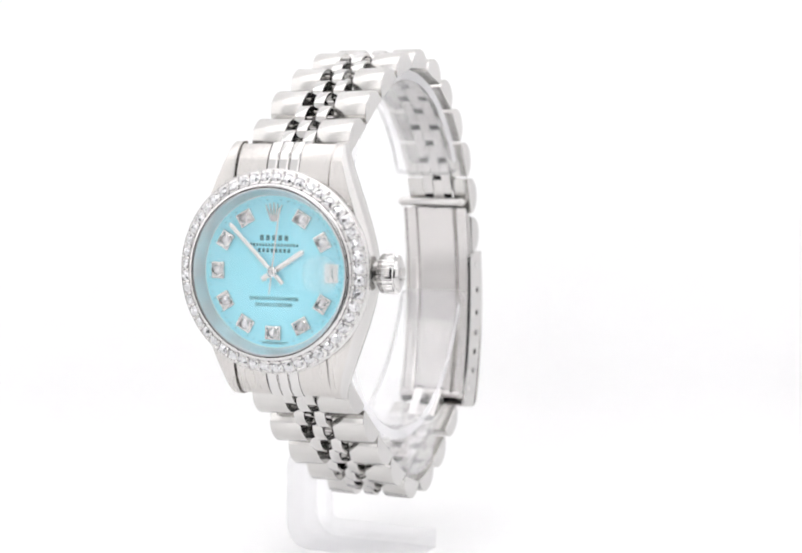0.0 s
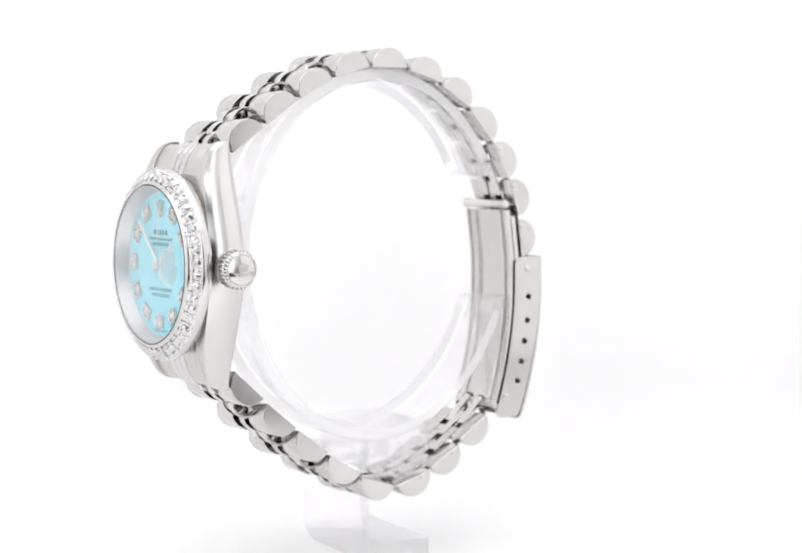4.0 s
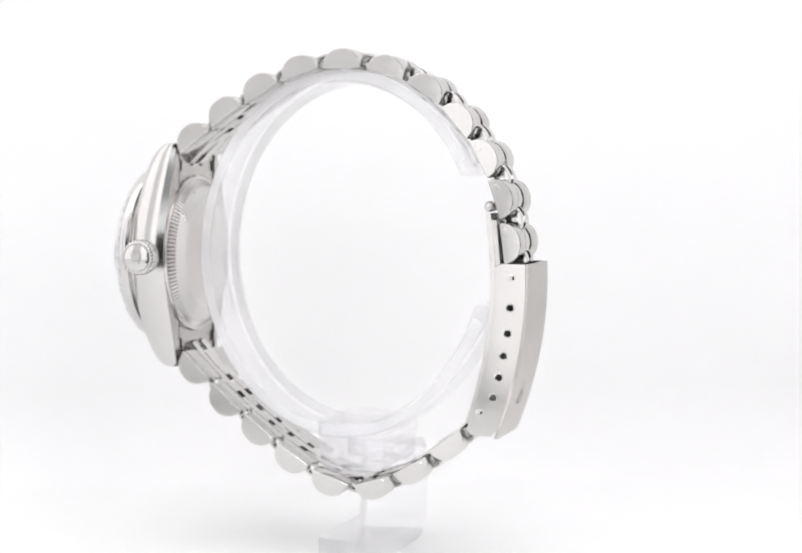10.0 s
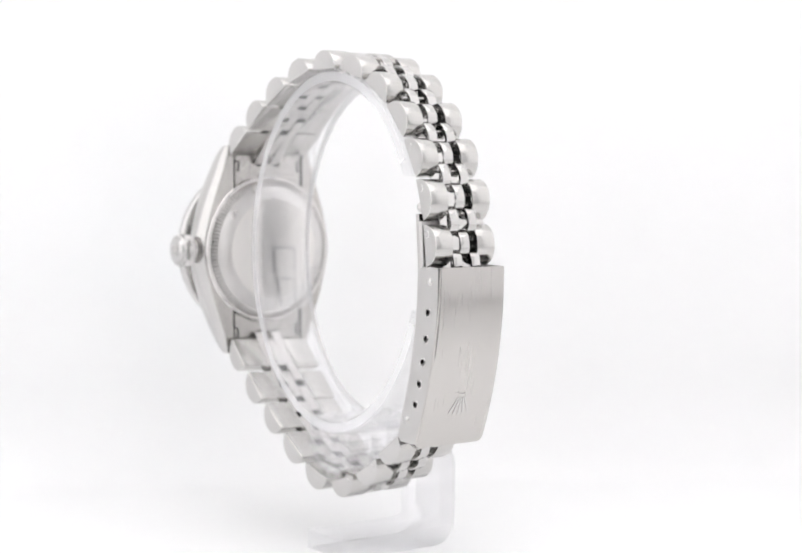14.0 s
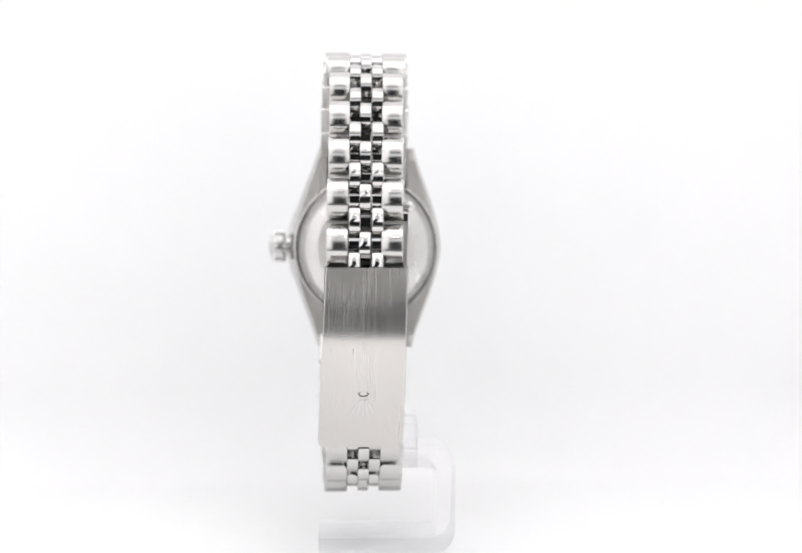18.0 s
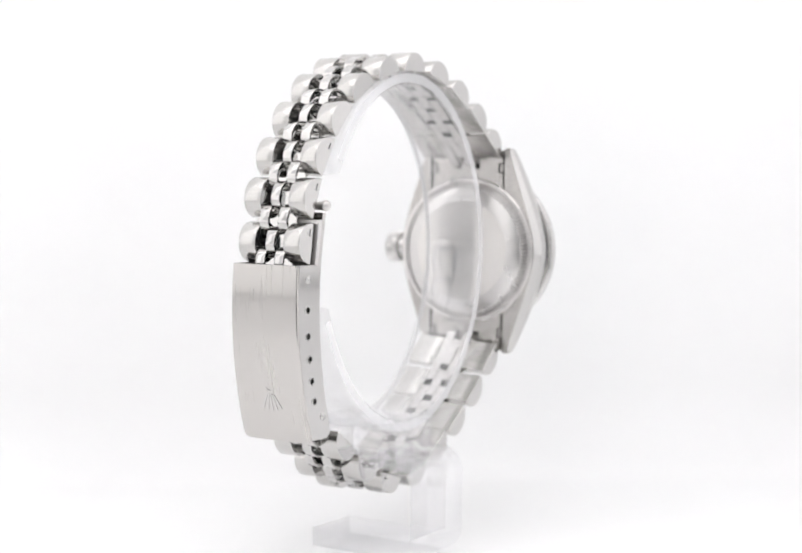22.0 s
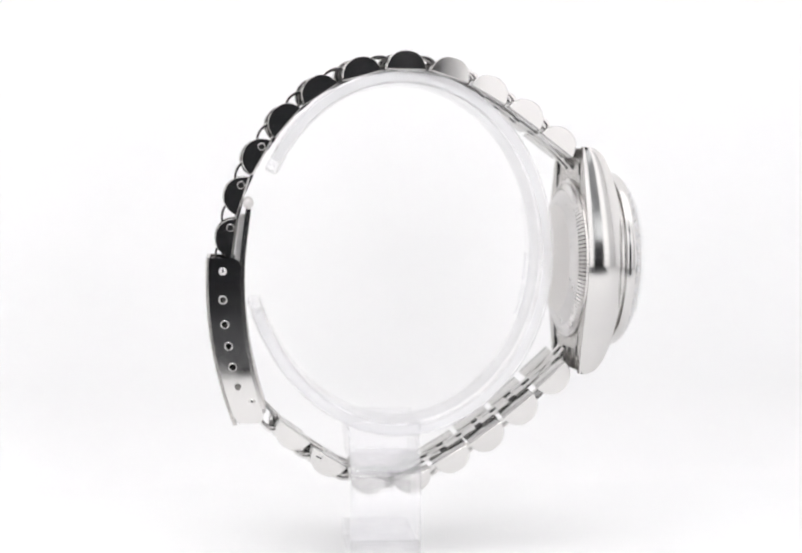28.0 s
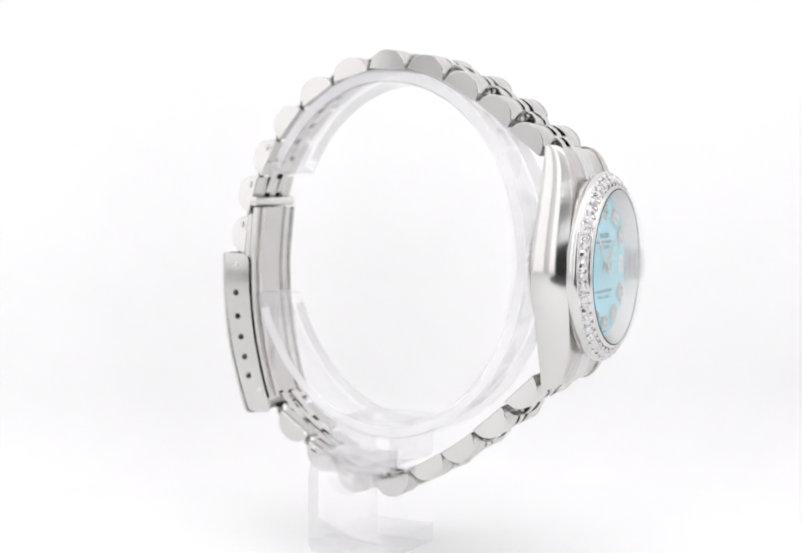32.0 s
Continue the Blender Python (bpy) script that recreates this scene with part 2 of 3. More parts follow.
def outer_x(z):
    """Half the case's width at height z, from the widest middle to the lug tips."""
    a = min(1.0, abs(z) / LUG)
    return 11.8 - 4.55 * (1.25 * a ** 1.6 - 0.25 * a ** 4)


def front_y(z):
    """The case's front: a long flat arch that falls to the lug tips."""
    a = min(1.0, abs(z) / LUG)
    return BACK - 0.25 - 4.45 * (1 - a ** 2.8) ** (1 / 2.8)


def case_mesh():
    bm = bmesh.new()
    for s in (1, -1):
        rows = []
        for i in range(61):
            z = LUG * 0.999 * math.sin(math.pi * (i / 60 - 0.5))
            o, f, b = outer_x(z), front_y(z), BACK
            t = (b - f) / 4.7
            m, h = (f + b) / 2, (b - f) / 2 - 0.04 * t
            bulge = 0.64 * t
            inner = 6.15
            sec = [(inner, f + 0.1 * t), (inner + 0.12, f), (o - bulge - 0.16, f - 0.02), (o - bulge - 0.05, f + 0.02 * t)]
            sec += [(o - bulge * (k / 7) ** 2, m + h * k / 7) for k in range(-7, 8)]
            sec += [(o - bulge - 0.06, b), (inner, b)]
            rows.append([P(X0 + s * x, y, z) for x, y in sec])
        loft(rows, bm)
    lathe([(0, -26.5), (10.2, -26.5), (10.9, -26.7), (11.0, -30.2), (10.9, -31.0), (9.4, -31.3), (9.3, -31.2), (0, -31.2)],
          lambda a, b, h: P(X0 + a, h, b), 72, bm=bm)
    return bm


case = part("case", case_mesh(), BRUSHED, watch, "satin steel case with polished rounded flanks", CASE, smooth=24)
case.data.materials.append(FLANK)
for f in case.data.polygons:
    if abs(f.normal.x) > 0.66 and abs(f.center.x / MM - X0) > 6.4:
        f.material_index = 1


def end_front(z):
    return min(front_y(z) + 0.28, -28.1 + max(0.0, 14.4 - z) * 0.3)


def end_link(s):
    """The piece that fills the space between the lugs; s is up or down."""
    rows = []
    for i in range(17):
        z = 9.4 + 5.55 * i / 16
        f = end_front(z)
        rows.append([P(X0 - 6.05, f + 0.16, s * z), P(X0 - 5.85, f, s * z), P(X0 - 2.15, f, s * z), P(X0 - 2.1, f + 0.2, s * z), P(X0 + 2.1, f + 0.2, s * z),
                     P(X0 + 2.15, f, s * z), P(X0 + 5.85, f, s * z), P(X0 + 6.05, f + 0.16, s * z), P(X0 + 5.8, -26.75, s * z), P(X0 - 5.8, -26.75, s * z)])
    return loft(rows)


def end_strip(s, k):
    rows = []
    for i in range(14):
        z = 10.6 + 4.55 * i / 13
        f = end_front(z) - 0.12
        a, b = X0 + k * 1.42 - 0.62, X0 + k * 1.42 + 0.62
        rows.append([P(a, f + 0.6, s * z), P(a, f + 0.14, s * z), P(a + 0.16, f, s * z), P(b - 0.16, f, s * z), P(b, f + 0.14, s * z), P(b, f + 0.6, s * z)])
    return loft(rows)


for s in (1, -1):
    e = part("end_link", end_link(s), BRUSHED, watch, "", CASE)
    for k in (-1, 0, 1):
        part("centre_strip", end_strip(s, k), POLISHED, e)
    for k in (-1, 1):
        bm = bmesh.new()
        box(bm, X0 + k * 1.5 - 0.45, X0 + k * 1.5 + 0.45, -26.78, -26.7, s * 12.6 - 0.3, s * 12.6 + 0.3)
        part("slot", bm, GROOVE, e)
        bm = bmesh.new()
        # the gap between lug and end link, stepped round the spring bar's ear
        for a, b, lo, hi in ((6.06, 6.16, 9.6, 11.6), (5.2, 6.16, 11.55, 11.68), (5.2, 5.3, 11.6, 13.0), (5.2, 6.16, 12.95, 13.08), (6.06, 6.16, 13.0, 14.9)):
            box(bm, X0 + min(k * a, k * b), X0 + max(k * a, k * b), -26.9, -26.57, min(s * lo, s * hi), max(s * lo, s * hi))
        part("seam", bm, GROOVE, e)

# bezel with its ring of stones
AX = lambda a, b, h: P(X0 + a, h, b)
bezel = part("bezel", lathe([(11.2, -31.0), (11.2, -31.5), (11.6, -31.52), (11.85, -31.62), (12.0, -31.85), (12.05, -32.2), (12.03, -32.52), (11.95, -32.7), (11.85, -32.78),
                             (11.8, -32.72), (10.38, -33.6), (10.34, -33.76), (10.25, -33.9), (10.1, -34.02), (9.92, -34.05), (9.84, -33.95), (9.6, -33.0), (9.4, -32.4), (9.3, -31.5),
                             (10.2, -31.0)], AX, 128, closed=True), BEZEL, watch, "", CASE, smooth=30)
# the seat under the stones is cut dull
bezel.data.materials.append(SEAT)
for f in bezel.data.polygons:
    r = math.hypot(f.center.x / MM - X0, f.center.z / MM - ZC)
    if 10.45 < r < 11.75 and f.center.y < -0.0325:
        f.material_index = 1


def stone():
    """A small brilliant: table, star, kite and girdle facets over a pointed foot."""
    bm = bmesh.new()
    n = 8
    rows = []
    for r, h, o, m in ((0.30, 0.22, 0, n), (0.47, 0.17, 0.5, n), (0.67, 0.02, 0.25, 2 * n), (0.67, -0.04, 0.25, 2 * n)):
        j = 0.0 if h < 0.1 else 0.085
        rows.append([bm.verts.new(((r + random.uniform(-j, j)) * math.cos(2 * math.pi * (i * n / m + o) / n) * MM, (r + random.uniform(-j, j)) * math.sin(2 * math.pi * (i * n / m + o) / n) * MM,
                                   (h + random.uniform(-j, j)) * MM)) for i in range(m)])
    top, mid, rim, low = rows
    bm.faces.new(top)
    for i in range(n):
        k = (i + 1) % n
        bm.faces.new((top[i], mid[i], top[k]))
        bm.faces.new((mid[i], rim[2 * i], rim[2 * i + 1]))
        bm.faces.new((top[k], mid[i], rim[2 * i + 1]))
        bm.faces.new((top[k], rim[2 * i + 1], rim[(2 * i + 2) % (2 * n)]))
        bm.faces.new((top[k], rim[(2 * i + 2) % (2 * n)], mid[k]))
    tip = bm.verts.new((0, 0, -0.42 * MM))
    for i in range(2 * n):
        k = (i + 1) % (2 * n)
        bm.faces.new((rim[i], low[i], low[k], rim[k]))
        bm.faces.new((low[i], tip, low[k]))
    bmesh.ops.recalc_face_normals(bm, faces=bm.faces)
    d = bpy.data.meshes.new("diamond")
    bm.to_mesh(d)
    bm.free()
    d.materials.append(DIAMOND)
    return d


STONES = [stone() for k in range(6)]
SLOPE = math.atan2(0.88, 1.42)
for i in range(48):
    a = 2 * math.pi * (i + 0.5) / 48
    radial = Vector((math.sin(a), 0, math.cos(a)))
    out = (Vector((0, -1, 0)) * math.cos(SLOPE) + radial * math.sin(SLOPE)).normalized()
    side = radial.cross(out).normalized()
    up = out.cross(side)
    m = Matrix((side, up, out)).transposed().to_4x4() @ pose(0, 0, 0, random.uniform(-9, 9), random.uniform(-9, 9), random.uniform(0, 45)) @ Matrix.Diagonal((0.97, 0.97, 1.15, 1.0))
    place = P(X0, -33.2, 0) + radial * 11.08 * MM
    part("diamond", STONES[i % 5], None, bezel, at=Matrix.Translation(place) @ m)
for i in range(96):
    a = 2 * math.pi * (i // 2) / 48
    r = 10.58 if i % 2 else 11.56
    h = -33.52 if i % 2 else -32.86
    if i == 0:
        bm = bmesh.new()
        lathe([(0, -0.3), (0.16, -0.24), (0.27, 0.0), (0.28, 0.3)], lambda u, v, w: Vector((u * MM, w * MM, v * MM)), 8, bm=bm)
        BEAD = part("prong", bm, POLISHED, bezel, at=Matrix.Translation(P(X0 + r * math.sin(a), h, r * math.cos(a)))).data
    else:
        part("prong", BEAD, None, bezel, at=Matrix.Translation(P(X0 + r * math.sin(a), h, r * math.cos(a))))

# dial and markers
YD = -32.3
dial = part("dial", lathe([(0, YD), (9.25, YD), (9.25, YD + 0.4), (0, YD + 0.4)], AX, 72), DIAL, watch, "turquoise blue lacquered dial", CASE)
rehaut = part("inner_flange", lathe([(8.95, YD - 0.02), (9.2, YD + 0.02), (9.78, -33.9), (9.62, -33.92)], AX, 72, closed=True), REHAUT, watch, "", CASE)
for h in (1, 2, 4, 5, 6, 7, 8, 9, 10, 11):
    a = math.radians(30 * h)
    at = Matrix.Translation(P(X0 + 7.15 * math.sin(a), YD, 7.15 * math.cos(a))) @ Matrix.Rotation(a, 4, "Y")
    if h == 1:
        L = lambda x, y, z: Vector((x * MM, y * MM, z * MM))
        bm = bmesh.new()
        lathe([(0.62, -0.12), (0.62, -0.42), (0.72, -0.46), (0.8, -0.4), (0.85, 0.0), (0, 0.0), (0, -0.12)], lambda u, v, w: L(u, w, v), 20, bm=bm)
        for sx in (-1, 1):
            box(bm, sx * 0.86 - 0.14, sx * 0.86 + 0.14, -0.34, 0.0, -0.82, 0.82, L, 0.05)
        for sz in (-1, 1):
            box(bm, -0.72, 0.72, -0.3, 0.0, sz * 0.72 - 0.1, sz * 0.72 + 0.1, L, 0.04)
        MARK = part("hour_marker", bm, POLISHED, dial, "steel square hour marker", at)
        mark_data = MARK.data
        ob = MARK
    else:
        ob = part("hour_marker", mark_data, None, dial, "steel square hour marker", at)
    part("diamond", STONES[h % 6], None, ob, at=Matrix.Translation((0, -0.26 * MM, 0)) @ pose(0, 0, 0, 90, 0, 0) @ Matrix.Diagonal((0.9, 0.9, 0.9, 1.0)) @ pose(0, 0, 0, 0, 0, 23 * h))

# the emblem at twelve: a plain fan of five rays over a base
bm = bmesh.new()
for k in range(-2, 3):
    w0, w1 = 0.13, 0.05
    x1, z1 = k * 0.5, 7.95 - abs(k) * 0.12
    x0, z0 = k * 0.2, 6.2
    q = [bm.verts.new(P(X0 + x, y, z)) for y in (YD, YD - 0.12) for x, z in ((x0 - w0, z0), (x0 + w0, z0), (x1 + w1, z1), (x1 - w1, z1))]
    for f in ((0, 1, 2, 3), (7, 6, 5, 4), (0, 4, 5, 1), (1, 5, 6, 2), (2, 6, 7, 3), (3, 7, 4, 0)):
        bm.faces.new([q[i] for i in f])
    lathe([(0, -0.16), (0.09, -0.14), (0.12, 0)], lambda a, b, h: P(X0 + x1 + a, YD + h, z1 + b), 8, bm=bm)
lathe([(0, -0.13), (0.5, -0.1), (0.55, 0)], lambda a, b, h: P(X0 + a, YD + h, 6.1 + b * 0.5), 16, bm=bm)
part("emblem", bm, POLISHED, dial, "plain steel fan-shaped emblem")

# minute dots
bm = bmesh.new()
for i in range(60):
    if i % 5:
        a = math.radians(6 * i)
        lathe([(0, -0.012), (0.09, -0.012), (0.09, 0)], lambda u, v, h: P(X0 + 8.38 * math.sin(a) + u, YD + h, 8.38 * math.cos(a) + v), 6, bm=bm)
tagged(part("minute_dots", bm, INK, dial, smooth=0), kind="stuff")

# brand lines stand as plain bars
for z, w, h in ((3.95, 3.9, 0.62), (3.12, 6.3, 0.34), (2.48, 4.3, 0.46)):
    bm = bmesh.new()
    n = max(5, round(w / (h * 1.15)))
    for i in range(n):
        x = X0 - w / 2 + w * (i + 0.5) / n
        box(bm, x - 0.3 * w / n, x + 0.3 * w / n, YD - 0.016, YD, z - h / 2, z + h / 2)
    part("lettering_bar", bm, INK, dial, smooth=0)


def lettering(text, z, width, height, parent):
    cu = bpy.data.curves.new("lettering", "FONT")
    cu.body, cu.size, cu.align_x, cu.align_y, cu.extrude = text, 1.0, "CENTER", "CENTER", 0.004
    cu.offset = 0.022
    tmp = new("lettering", cu)
    dg = bpy.context.evaluated_depsgraph_get()
    data = bpy.data.meshes.new_from_object(tmp.evaluated_get(dg))
    bpy.data.objects.remove(tmp)
    xs = [v.co.x for v in data.vertices]
    ys = [v.co.y for v in data.vertices]
    sx, sy = width / (max(xs) - min(xs)), height / (max(ys) - min(ys))
    cy = (max(ys) + min(ys)) / 2
    for v in data.vertices:
        v.co = P(X0 + v.co.x * sx, YD - 0.012 - v.co.z, z + (v.co.y - cy) * sy)
    data.materials.clear()
    data.materials.append(INK)
    return part("lettering", data, None, parent)


lettering("SUPERLATIVE CHRONOMETER", -3.15, 6.3, 0.42, dial)
lettering("OFFICIALLY CERTIFIED", -3.88, 4.8, 0.42, dial)
lettering("SWISS MADE", -8.35, 3.0, 0.3, dial)

# date window
bm = bmesh.new()
box(bm, X0 + 6.4, X0 + 8.1, YD - 0.03, YD, -1.1, 1.1)
date = part("date_window", bm, WHITE, dial, "white date window")
bm = bmesh.new()
box(bm, X0 + 7.3, X0 + 7.45, YD - 0.04, YD - 0.02, -0.55, 0.55)
part("lettering_bar", bm, INK, date, smooth=0)


def hand(name, angle, length, tail, width, y, mat):
    a = math.radians(angle)
    rot = lambda u, v: (X0 + u * math.cos(a) + v * math.sin(a), -u * math.sin(a) + v * math.cos(a))
    bm = bmesh.new()
    w = width / 2
    out = [(-w, -tail), (w, -tail), (w, length - w), (0, length), (-w, length - w)]
    low, rid = [], []
    for u, v in out:
        x, z = rot(u, v)
        low.append(bm.verts.new(P(x, y, z)))
    for v in (-tail + w * 0.3, length - w * 0.8):
        x, z = rot(0, v)
        rid.append(bm.verts.new(P(x, y - w * 0.3, z)))
    bm.faces.new((low[0], low[1], rid[0]))
    bm.faces.new((low[1], low[2], rid[1], rid[0]))
    bm.faces.new((low[2], low[3], rid[1]))
    bm.faces.new((low[3], low[4], rid[1]))
    bm.faces.new((low[4], low[0], rid[0], rid[1]))
    bm.faces.new(low[::-1])
    return part(name, bm, mat, watch, "", CASE, smooth=0)


hand("hour_hand", 57, 4.7, 1.7, 0.62, YD - 0.3, DULL)
hand("minute_hand", -45, 7.9, 1.9, 0.52, YD - 0.5, DULL)
hand("second_hand", 7.5, 7.6, 2.6, 0.18, YD - 0.68, DULL)
part("hand_hub", lathe([(0, -0.95), (0.4, -0.9), (0.62, -0.7), (0.62, 0)], lambda a, b, h: P(X0 + a, YD + h, b), 20), POLISHED, watch, "", CASE)

# crystal with its date lens
crystal = part("crystal", lathe([(0, -34.7), (9.4, -34.7), (9.64, -34.6), (9.76, -34.42), (9.78, -33.8), (9.55, -33.8), (9.45, -34.05), (0, -34.05)], AX, 72),
               CRYSTAL, watch, "clear domeless sapphire crystal", CASE)
bm = bmesh.new()
rows = []
for k in (1.0, 0.99, 0.94, 0.85, 0.74, 0.6, 0.45, 0.3, 0.15, 0.04):
    h = -34.71 if k == 1.0 else -35.0 - 0.55 * (1 - k * k)
    rows.append([P(X0 + 6.9 + 2.1 * k * math.copysign(abs(math.cos(q)) ** 0.75, math.cos(q)), h,
                   2.1 * k * math.copysign(abs(math.sin(q)) ** 0.75, math.sin(q))) for q in [2 * math.pi * i / 32 for i in range(32)]])
part("date_lens", loft(rows, bm), LENS, crystal)
for o in (crystal, *crystal.children):
    o.visible_shadow = False

# black ring standing in for the shaded gap between crystal and bezel
part("crystal_gasket", lathe([(9.79, -33.98), (9.86, -33.98), (9.86, -34.08), (9.79, -34.08)], AX, 96, closed=True), GROOVE, crystal)
part("flange_edge", lathe([(8.9, YD - 0.06), (8.98, YD - 0.06), (8.98, YD + 0.02), (8.9, YD + 0.02)], AX, 96, closed=True), DULL, rehaut)


# crown
def crown_mesh():
    bm = bmesh.new()
    n = 28
    put = lambda a, b, h: P(X0 + h, -28.95 + a, b)
    rows = []
    for r, h, fl in ((1.55, 11.6, 0), (1.6, 12.2, 0), (2.05, 12.25, 0), (2.3, 12.4, 1), (2.38, 12.8, 1), (2.38, 13.9, 1), (2.25, 14.2, 1), (2.0, 14.3, 0), (1.82, 14.28, 0),
                     (1.74, 14.46, 0), (1.35, 14.6, 0), (0.8, 14.69, 0), (0.3, 14.72, 0)):
        rows.append([put((r - (0.17 * fl if i % 4 in (0, 1) else 0)) * math.cos(2 * math.pi * i / (4 * n)),
                         (r - (0.17 * fl if i % 4 in (0, 1) else 0)) * math.sin(2 * math.pi * i / (4 * n)), h) for i in range(4 * n)])
    return loft(rows, bm)


crown = part("crown", crown_mesh(), POLISHED, watch, "fluted polished winding crown", CASE, smooth=25)
bm = bmesh.new()
for k in range(-2, 3):
    a = 0.35 * k
    c0, c1 = (0.18 * k, -0.25), (0.62 * math.sin(a) * 1.6, 0.75 * math.cos(a))
    q = [bm.verts.new(P(X0 + x, -28.95 + u, w)) for x in (14.5, 14.88) for u, w in ((c0[0] - 0.1, c0[1]), (c0[0] + 0.1, c0[1]), (c1[0] + 0.09, c1[1]), (c1[0] - 0.09, c1[1]))]
    for f in ((0, 1, 2, 3), (7, 6, 5, 4), (0, 4, 5, 1), (1, 5, 6, 2), (2, 6, 7, 3), (3, 7, 4, 0)):
        bm.faces.new([q[i] for i in f])
box(bm, X0 + 14.5, X0 + 14.88, -29.4, -28.5, -0.75, -0.5)
part("emblem", bm, DULL, crown)

# case back: seat, fluted ring, polished slope, brushed plate
back = part("case_back", lathe([(11.0, -26.9), (11.0, -26.45), (10.85, -26.3), (10.3, -26.3), (10.3, -26.9)], AX, 80, closed=True), SATIN, watch, "", CASE)
bm = bmesh.new()
n = 116
rows = []
for r, h, fl in ((10.5, -26.55, 1), (10.42, -26.1, 1), (9.7, -25.66, 1), (9.5, -25.62, 0), (9.35, -25.7, 0), (9.22, -25.64, 0), (7.6, -25.02, 0), (7.45, -25.0, 0)):
    rows.append([AX((r - (0.3 * fl if i % 4 > 1 else 0)) * math.sin(2 * math.pi * i / (4 * n)), (r - (0.3 * fl if i % 4 > 1 else 0)) * math.cos(2 * math.pi * i / (4 * n)), h) for i in range(4 * n)])
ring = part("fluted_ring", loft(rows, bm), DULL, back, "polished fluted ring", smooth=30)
# the floors of the flutes take a darker steel
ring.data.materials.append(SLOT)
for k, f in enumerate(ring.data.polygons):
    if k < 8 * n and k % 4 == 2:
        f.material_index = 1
part("back_plate", lathe([(0, -24.94), (7.42, -24.98), (7.55, -25.1)], AX, 64), PLATE, back)

# ---------------------------------------------------------------- bracelet
# each row: y, z, slope of its inner face in degrees, half width
TOP = [(-23.6, 15.4, 37, 6.5), (-19.0, 18.95, 36, 6.4), (-14.1, 22.05, 30, 6.15), (-8.75, 24.4, 17.5, 5.85), (-3.0, 25.25, 1, 5.5), (2.8, 24.35, -16, 5.1),
       (8.1, 21.85, -33, 4.75), (12.3, 18.0, -49, 4.7), (15.65, 13.3, -61, 4.72), (18.1, 8.2, -71.5, 4.75), (19.2, 2.6, -82, 4.75)]
LOW = [(-23.35, -15.3, -43, 6.5), (-18.85, -19.5, -40, 6.4), (-14.2, -23.2, -36, 6.15), (-9.45, -26.4, -31, 5.85), (-4.2, -29.2, -17, 5.5), (1.6, -29.3, 17, 5.2),
       (6.75, -26.9, 30, 4.9), (11.5, -23.3, 35, 4.75)]
CHORD, RISE = 5.25, 2.58


def half_round(chord, rise, n=12):
    pts = [(-chord / 2, 0.0), (-chord / 2, 0.1)]
    for i in range(1, n):
        a = math.pi * (1 - i / n)
        pts.append((chord / 2 * math.copysign(abs(math.cos(a)) ** 0.92, math.cos(a)), 0.1 + (rise - 0.1) * math.sin(a)))
    return pts + [(chord / 2, 0.1), (chord / 2, 0.0)]


def small_link(n=12):
    """A centre link of folded sheet: a hollow arch over a thin foot, open at both ends."""
    out, inn = [(-2.0, 0.1), (-1.98, 0.6)], [(-1.72, 0.1), (-1.7, 0.6)]
    for i in range(n + 1):
        a = math.pi * (1 - i / n)
        u = math.copysign(abs(math.cos(a)) ** 0.8, math.cos(a))
        out.append((1.95 * u, 0.75 + 1.75 * math.sin(a)))
        inn.append((1.67 * u, 0.75 + 1.47 * math.sin(a)))
    out += [(1.98, 0.6), (2.0, 0.1)]
    inn += [(1.7, 0.6), (1.72, 0.1)]
    shell = out + inn[::-1]
    bm = loft([[LP(a + (0.03 if k else 0.0) * (1 if a < 0 else -1), b - (0.04 if k else 0.0), c) for a, b in shell] for c, k in ((-0.69, 1), (-0.64, 0), (0.64, 0), (0.69, 1))], caps=False)
    bm.verts.ensure_lookup_table()
    m = len(shell)
    for row in (0, 3):
        for i in range(len(out) - 1):
            bm.faces.new([bm.verts[row * m + q] for q in (i, i + 1, m - 2 - i, m - 1 - i)])
    box(bm, -0.68, 0.68, -2.42, 2.42, -0.01, 0.32, lambda x, y, z: Vector((x * MM, y * MM, z * MM)))
    # a black plate painting the shade in the gap between two feet
    box(bm, -0.6, 0.6, 2.41, 3.4, 0.1, 0.22, lambda x, y, z: Vector((x * MM, y * MM, z * MM)))
    return bm


def seat(y, z, slope, side, twist, roll=0):
    """The pose of a link whose inner face's middle is at (y, z); side is 1 on the upper run and -1 on the lower."""
    a = math.radians(slope)
    u = Vector((0, math.cos(a), math.sin(a)))
    n = Vector((0, -math.sin(a), math.cos(a))) * side
    x = u.cross(n)
    m = Matrix((x, u, n)).transposed().to_4x4()
    return Matrix.Translation(P(X0, y, z)) @ pose(0, 0, 0, 0, roll, twist) @ m


LP = lambda a, b, c: Vector((c * MM, a * MM, b * MM))
SMALL = None
